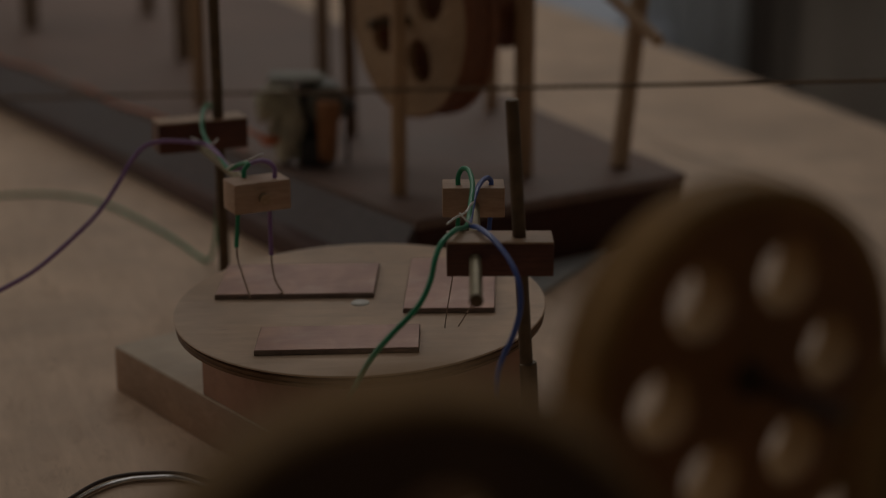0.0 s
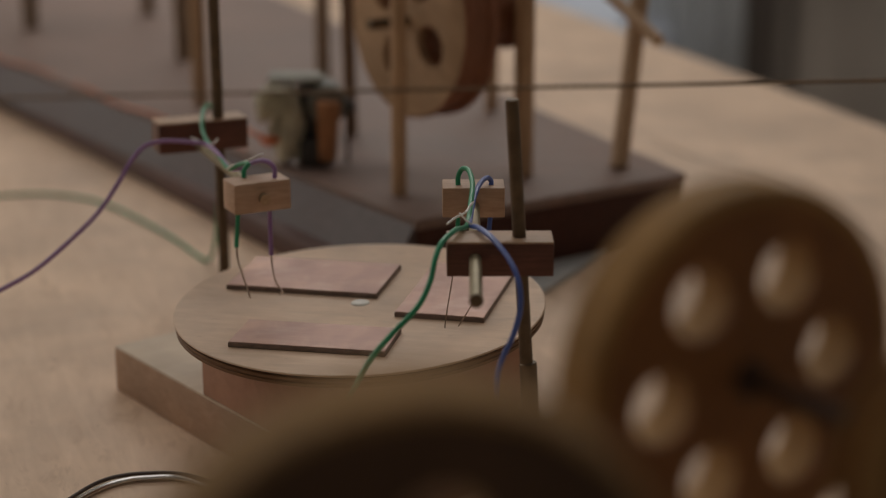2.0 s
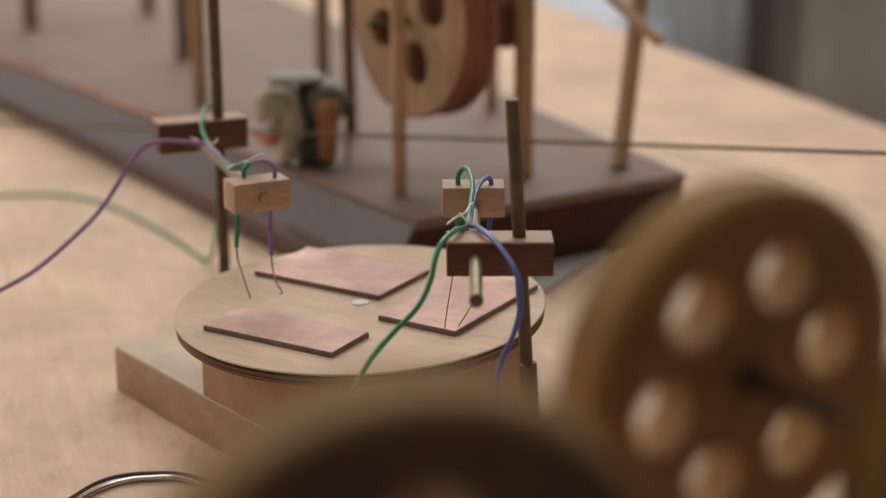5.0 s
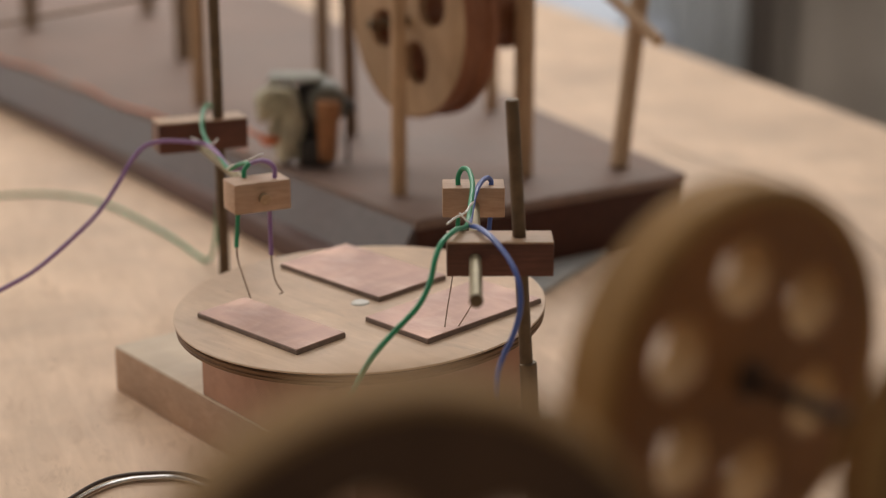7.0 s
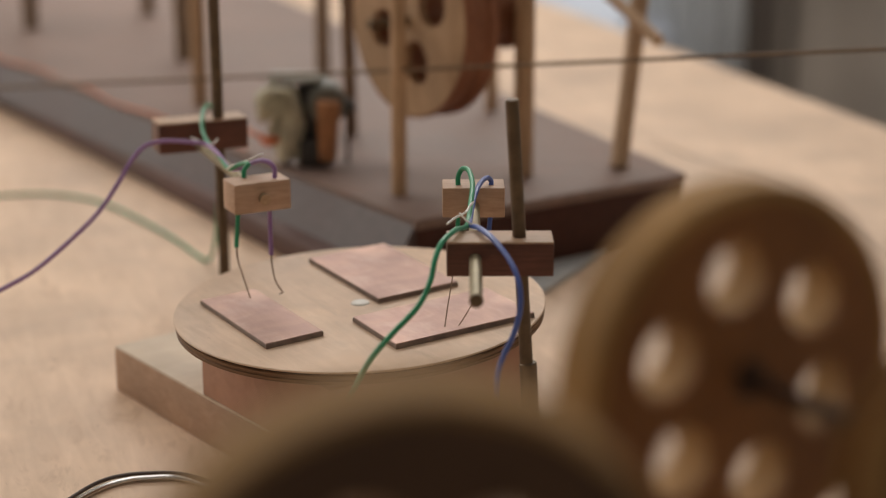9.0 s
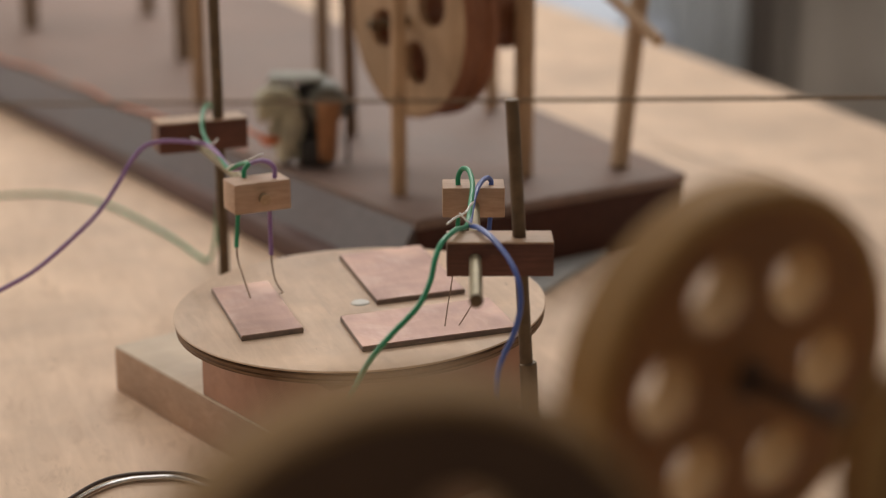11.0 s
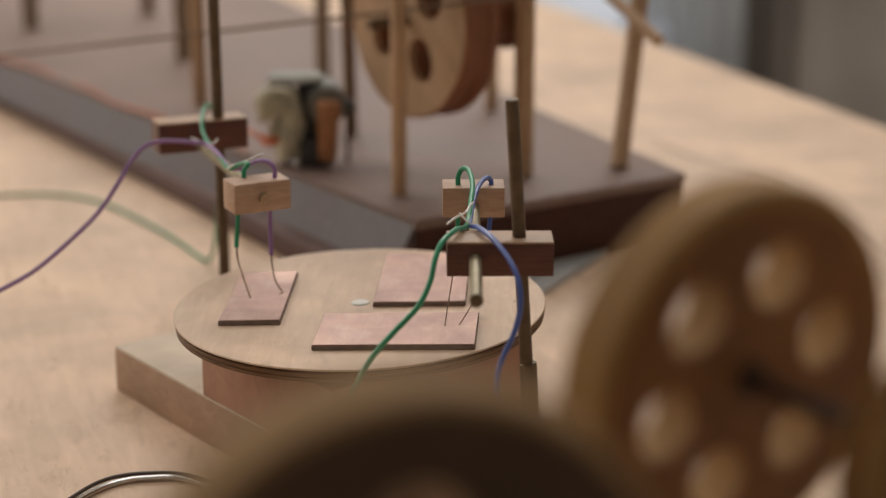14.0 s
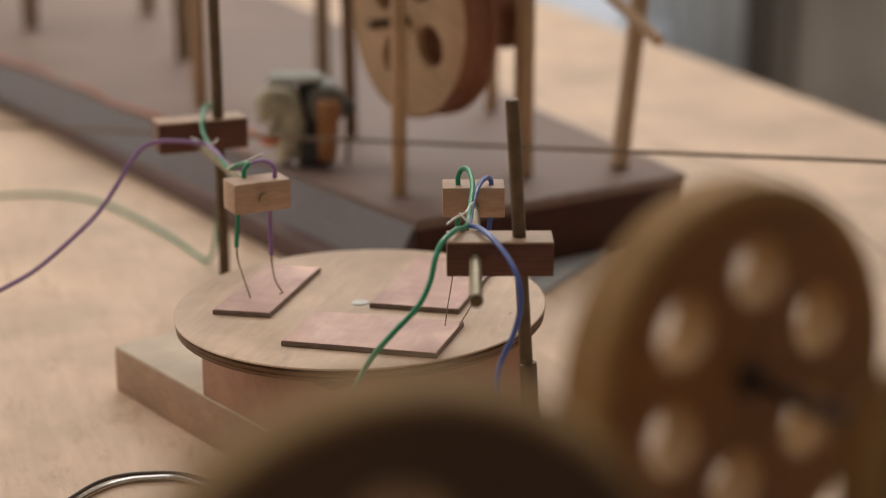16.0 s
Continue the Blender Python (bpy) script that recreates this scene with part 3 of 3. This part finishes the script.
def contact_wire(insulated, stub, bare, mat, label, bare_r=0.00028):
    t = thing("contact_wire", label, "wire", "contact wires")
    part("insulation", tube(insulated, 0.00072), mat, t)
    part("lower_insulation", tube(stub, 0.00068), mat, t)
    part("bare_end", tube(bare, bare_r), M_BARE, t, "thin bare wire tip")
    return t


right_wires = [
    contact_wire([(0.0289, -0.0125, 0.0842), (0.0289, -0.0119, 0.0864), (0.0296, -0.0123, 0.0884), (0.0306, -0.0140, 0.0895), (0.0319, -0.0172, 0.0895), (0.0327, -0.0260, 0.0879), (0.0320, -0.0382, 0.0855), (0.0313, -0.0471, 0.0836), (0.0305, -0.0534, 0.0835), (0.0276, -0.0623, 0.0851), (0.0243, -0.0709, 0.0844), (0.0226, -0.0759, 0.0815), (0.0215, -0.0793, 0.0771), (0.0185, -0.0830, 0.0717), (0.0123, -0.0859, 0.0657), (0.0068, -0.0896, 0.0602), (0.0029, -0.0944, 0.0547), (0.0003, -0.0976, 0.0508)],
             [(0.0289, -0.0150, 0.0759), (0.0286, -0.0177, 0.0667)], [(0.0286, -0.0175, 0.0674), (0.0270, -0.0214, 0.0578), (0.0257, -0.0247, 0.0505), (0.0251, -0.0269, 0.0464)], M_GREEN, "green insulated wire looped through the pale block", 0.00018),
    contact_wire([(0.0382, -0.0125, 0.0842), (0.0382, -0.0121, 0.0854), (0.0370, -0.0139, 0.0867), (0.0350, -0.0201, 0.0868), (0.0332, -0.0308, 0.0859), (0.0321, -0.0418, 0.0841), (0.0317, -0.0504, 0.0833), (0.0339, -0.0583, 0.0846), (0.0371, -0.0677, 0.0846), (0.0408, -0.0758, 0.0819), (0.0430, -0.0811, 0.0781), (0.0436, -0.0840, 0.0721), (0.0419, -0.0859, 0.0654), (0.0393, -0.0875, 0.0601), (0.0379, -0.0899, 0.0558), (0.0378, -0.0939, 0.0493)],
             [(0.0380, -0.0150, 0.0759), (0.0371, -0.0177, 0.0667)], [(0.0371, -0.0175, 0.0674), (0.0343, -0.0221, 0.0555), (0.0315, -0.0247, 0.0505), (0.0289, -0.0263, 0.0467)], M_BLUE, "blue insulated wire looped through the pale block", 0.00018)]
for w in right_wires:
    w.location.z = -0.0003
contact_wire([(-0.0355, 0.0188, 0.0772), (-0.0355, 0.0197, 0.0802), (-0.0344, 0.0212, 0.0819), (-0.0376, 0.0261, 0.0805), (-0.0419, 0.0325, 0.0777), (-0.0473, 0.0531, 0.0767), (-0.0528, 0.0707, 0.0762), (-0.0557, 0.0777, 0.0786), (-0.0572, 0.0858, 0.0815), (-0.0584, 0.1018, 0.0824), (-0.0590, 0.1235, 0.0783), (-0.0590, 0.1395, 0.0691), (-0.0612, 0.1539, 0.0472), (-0.0647, 0.1669, 0.0210), (-0.0691, 0.1787, 0.0046), (-0.0751, 0.1897, 0.0010), (-0.0896, 0.2162, 0.0010), (-0.1093, 0.2466, 0.0010), (-0.1294, 0.2735, 0.0010), (-0.1479, 0.2876, 0.0010), (-0.1676, 0.2928, 0.0010), (-0.1875, 0.2876, 0.0010)],
             [(-0.0372, 0.0152, 0.0687), (-0.0377, 0.0121, 0.0582)], [(-0.0377, 0.0123, 0.0589), (-0.0370, 0.0091, 0.0552), (-0.0348, 0.0037, 0.0512), (-0.0324, -0.0016, 0.0468)], M_GREEN, "green insulated wire running behind the clamp onto the table")
contact_wire([(-0.0263, 0.0189, 0.0775), (-0.0263, 0.0198, 0.0805), (-0.0276, 0.0203, 0.0823), (-0.0306, 0.0225, 0.0826), (-0.0349, 0.0270, 0.0803), (-0.0392, 0.0305, 0.0780), (-0.0423, 0.0355, 0.0773), (-0.0480, 0.0552, 0.0769), (-0.0532, 0.0649, 0.0777), (-0.0595, 0.0651, 0.0786), (-0.0669, 0.0652, 0.0788), (-0.0727, 0.0638, 0.0776), (-0.0771, 0.0605, 0.0734), (-0.0814, 0.0562, 0.0662), (-0.0876, 0.0526, 0.0576), (-0.0967, 0.0480, 0.0491), (-0.1072, 0.0434, 0.0409), (-0.1178, 0.0407, 0.0353), (-0.1300, 0.0370, 0.0297)],
             [(-0.0279, 0.0171, 0.0681), (-0.0275, 0.0143, 0.0551)], [(-0.0275, 0.0145, 0.0557), (-0.0269, 0.0113, 0.0520), (-0.0256, 0.0073, 0.0490), (-0.0237, 0.0044, 0.0471), (-0.0233, 0.0036, 0.0468), (-0.0241, 0.0026, 0.0466)], M_PURPLE, "purple insulated wire arching away from the pale block")


def tie(points, extra):
    t = thing("wire_tie", "silvery twisted wire tie holding the wires on the rod", "wire tie", "wire ties")
    part("strand", tube(points, 0.00029, 8), M_TIN, t)
    part("strand", tube(extra, 0.00029, 8), M_TIN, t)


tie([(0.0256, -0.0562, 0.0848), (0.0278, -0.0538, 0.0858), (0.0305, -0.0485, 0.0858), (0.0316, -0.0452, 0.0865), (0.0327, -0.0429, 0.0872)], [(0.0289, -0.0520, 0.0866), (0.0300, -0.0530, 0.0856), (0.0314, -0.0540, 0.0845), (0.0326, -0.0534, 0.0838)])
tie([(-0.0419, 0.0295, 0.0781), (-0.0399, 0.0279, 0.0797), (-0.0354, 0.0254, 0.0818), (-0.0302, 0.0231, 0.0846)], [(-0.0598, 0.0773, 0.0773), (-0.0563, 0.0710, 0.0772), (-0.0525, 0.0648, 0.0773), (-0.0499, 0.0621, 0.0791), (-0.0489, 0.0625, 0.0803)])
solid("steel_hoop", tube([(-0.0835, -0.0507, 0.0010), (-0.0795, -0.0416, 0.0010), (-0.0752, -0.0332, 0.0010), (-0.0698, -0.0278, 0.0010), (-0.0612, -0.0254, 0.0010), (-0.0496, -0.0266, 0.0010), (-0.0336, -0.0378, 0.0010)], 0.0006), M_BROWNCABLE, "bent dark brown cable lying beside the steel wire", "cable", "steel wires")
solid("steel_hoop", tube([(-0.0814, -0.0532, 0.0010), (-0.0773, -0.0430, 0.0010), (-0.0727, -0.0355, 0.0010), (-0.0676, -0.0309, 0.0010), (-0.0604, -0.0286, 0.0010), (-0.0500, -0.0294, 0.0010), (-0.0347, -0.0416, 0.0010)], 0.0009), M_STEEL, "bent shiny steel wire lying on the table", "wire", "steel wires")
solid("table_thread", tube([(0.1356, 0.4110, 0.0006), (0.1490, 0.3757, 0.0006), (0.1621, 0.3477, 0.0006), (0.1755, 0.3269, 0.0006), (0.1891, 0.2975, 0.0006), (0.2005, 0.2527, 0.0006), (0.2085, 0.1942, 0.0006)], 0.0002), M_THREAD, "thin dark thread lying on the table", "thread")


# ---- the large wheels close to the lens ----
def pierced_wheel(label, thick, face, edge, ring, hole, lip):
    t = thing("pierced_wheel", label, "wheel", "pierced wheels")
    q = thick / 0.009
    holes = [(ring * math.sin(math.pi / 3 * k), ring * math.cos(math.pi / 3 * k), hole, hole, 0) for k in range(6)]
    # same wood as the rim, darkened to carry the face's shade
    part("face_plate", pierced(lip + 0.0004, holes, 0.0008), face, t, "face darkened for shade", pose(0, 0, -0.0008))
    part("plate", pierced(0.0262, holes, 0.0074), M_HOLELIT, t, "web lightened for the light in its holes", pose(0, 0, -0.0082))
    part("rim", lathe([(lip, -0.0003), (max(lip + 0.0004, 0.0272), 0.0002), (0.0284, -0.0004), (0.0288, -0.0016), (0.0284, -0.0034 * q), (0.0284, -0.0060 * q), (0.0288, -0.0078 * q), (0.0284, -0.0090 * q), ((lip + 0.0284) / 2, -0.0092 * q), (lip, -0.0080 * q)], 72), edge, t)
    part("hub", lathe([(0, 0.0004), (0.0028, 0.0004), (0.0030, 0.0001), (0.0030, -0.0004), (0, -0.0004)], 28), M_DARKEDGE, t, "dark hub")
    return t


def axis_pose(at, n):
    """The wheel's z axis along n, its y axis up."""
    n = Vector(n).normalized()
    side = Vector((0, 0, 1)).cross(n).normalized()
    m = Matrix((side, n.cross(side), n)).transposed().to_4x4()
    return Matrix.Translation(at) @ m


N_RIGHT = Vector((math.sin(radians(34)), -math.cos(radians(34)), 0))
C_RIGHT = Vector((0.0692, -0.2474, 0.1154))
N_LOW = Vector((math.sin(radians(14)), -math.cos(radians(14)), 0))
C_LOW = Vector((0.0220, -0.3267, 0.1154))
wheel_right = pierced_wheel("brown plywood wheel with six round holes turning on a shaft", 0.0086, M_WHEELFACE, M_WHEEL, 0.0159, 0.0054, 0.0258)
wheel_low = pierced_wheel("brown plywood wheel with a broad rim and a face darkened for shade", 0.0095, M_WHEELSHADE, M_WHEELOLIVE, 0.0145, 0.0045, 0.0271)


def shaft(c, n, start, end, post_at, label):
    t = thing("wheel_shaft", label, "shaft", "wheel shafts")
    part("rod", rod(0.0014, end - start, 0.0003, 20), M_DARKEDGE, t, m=between(c + n * start, c + n * end))
    p = c + n * post_at
    part("upright", box(0.010, 0.010, p.z + 0.006, (p.x, p.y, 0), 0.0006), M_DOWELDARK, t, "wooden upright")


shaft(C_RIGHT, N_RIGHT, -0.012, 0.070, 0.062, "dark wheel shaft on a wooden upright standing on the table")
shaft(C_LOW, N_LOW, -0.010, 0.045, 0.038, "dark shaft of the close wheel on a wooden upright")
PULLEY = C_RIGHT + N_RIGHT * 0.030


def pulley():
    t = thing("pulley", "small brown grooved pulley on the shaft", "pulley", m=axis_pose(PULLEY, N_RIGHT))
    part("flange", lathe([(0, 0), (0.0143, 0), (0.0150, 0.0006), (0.0144, 0.0014), (0, 0.0014)], 40), M_WHEEL, t)
    part("flange", lathe([(0, 0.0038), (0.0144, 0.0038), (0.0150, 0.0046), (0.0143, 0.0052), (0, 0.0052)], 40), M_WHEEL, t)
    part("groove", lathe([(0, 0.0014), (0.0134, 0.0014), (0.0128, 0.0026), (0.0134, 0.0038), (0, 0.0038)], 40), M_WHEELFACE, t, "dark groove")


pulley()

# ---- the swinging cord ----
CORD_END = Vector((-0.4770, 0.4553, 0.0083))
cord = solid("taut_string", rod(0.0007, 0.86, 0.0001, 12), M_CORD, "thin brown taut string stretched above the plank", "string")


# ---- motion ----
def turned(t, keys):
    for (t0, a0), (t1, a1) in zip(keys, keys[1:]):
        if t <= t1:
            return a0 + (a1 - a0) * (t - t0) / (t1 - t0)
    return keys[-1][1]


def askew(way, degrees):
    """A small lean of the wheel's face towards that direction in its own plane."""
    a = radians(way)
    return Matrix.Rotation(radians(degrees), 4, Vector((-math.sin(a), math.cos(a), 0)))


def motions():
    times = [k / 10 for k in range(161)]
    lean = Matrix.Rotation(radians(1.34), 4, Vector((0.80, -0.60, 0)))
    turn = [(0, 0.2), (2, 13.0), (4.1, 26.2), (7.5, 48.9), (12, 78.3), (14, 91.6), (16, 104.8)]
    walk(disc, [(t, pose(0, 0, 0.0446, 1.28, -0.6) @ pose(0, 0, 0, 0, 0, -turned(t, turn)) @ lean) for t in [k / 2 for k in range(33)]])
    spin = [(0, 24.4), (3.5, 24.4), (3.6, 49.9), (3.7, 85.9), (3.8, 130.6), (3.9, 172.5), (4.0, 215.4), (4.1, 261.7), (6.5, 1375.5), (7, 1614.7), (7.5, 1856.4), (8, 2093.7),
            (8.5, 2331.5), (9, 2570.3), (11.5, 3748.4), (12, 3986.3), (12.5, 4219.6), (13, 4457.4), (13.5, 4698.0), (14, 4936.3), (14.5, 5173.6), (15, 5415.0), (15.5, 5651.7), (16, 5887.3)]
    # both wheels sit a little askew on their shafts and wobble
    walk(wheel_right, [(t, axis_pose(C_RIGHT, N_RIGHT) @ pose(0, 0, 0, 0, 0, -turned(t, spin)) @ askew(184, 3.0)) for t in times])
    walk(wheel_low, [(t, axis_pose(C_LOW, N_LOW) @ pose(0, 0, 0, 0, 0, -turned(t, spin) - 46) @ askew(310.7, 2.4)) for t in times])
    rock = [(0, 28), (0.1, 45), (0.2, 65), (0.3, 80), (0.4, 92), (0.5, 101), (0.6, 112), (0.7, 126), (0.8, 141), (0.9, 155), (1.0, 170), (1.1, 184), (1.2, 200), (1.3, 217), (1.4, 235), (1.5, 250),
            (1.6, 265), (1.7, 283), (1.8, 320), (1.9, 350), (2.0, 330), (2.1, 306), (2.2, 297), (2.3, 290), (11.3, 290), (11.4, 288), (11.5, 284), (11.6, 312), (11.7, 332), (11.8, 352), (12.3, 458), (14.7, 998),
            (15.1, 1072), (15.4, 1125), (15.7, 1178), (16, 1230)]
    walk(wheel_back, [(t, axis_pose(AXLE + V * 0.0075 + Vector((0, 0, 0.001)), -V) @ pose(0, 0, 0, 0, 0, turned(t, rock) - 90)) for t in times])
    rows = []
    for t in times:
        late = turned(t, [(0, 0), (9.2, 0), (11.3, 0.075), (16, 0.075)])
        a = radians(64 if t < 3.57 else 64 - (t - 3.57) * 64 / 1.01 if t < 4.58 else (4.58 - t - late) * 64.3)
        far = Vector((0.2017, 0.0722 - 0.0158 * math.cos(a), 0.1234 - 0.0541 * math.cos(a)))
        rows.append((t, between(CORD_END, far)))
    walk(cord, rows)


motions()
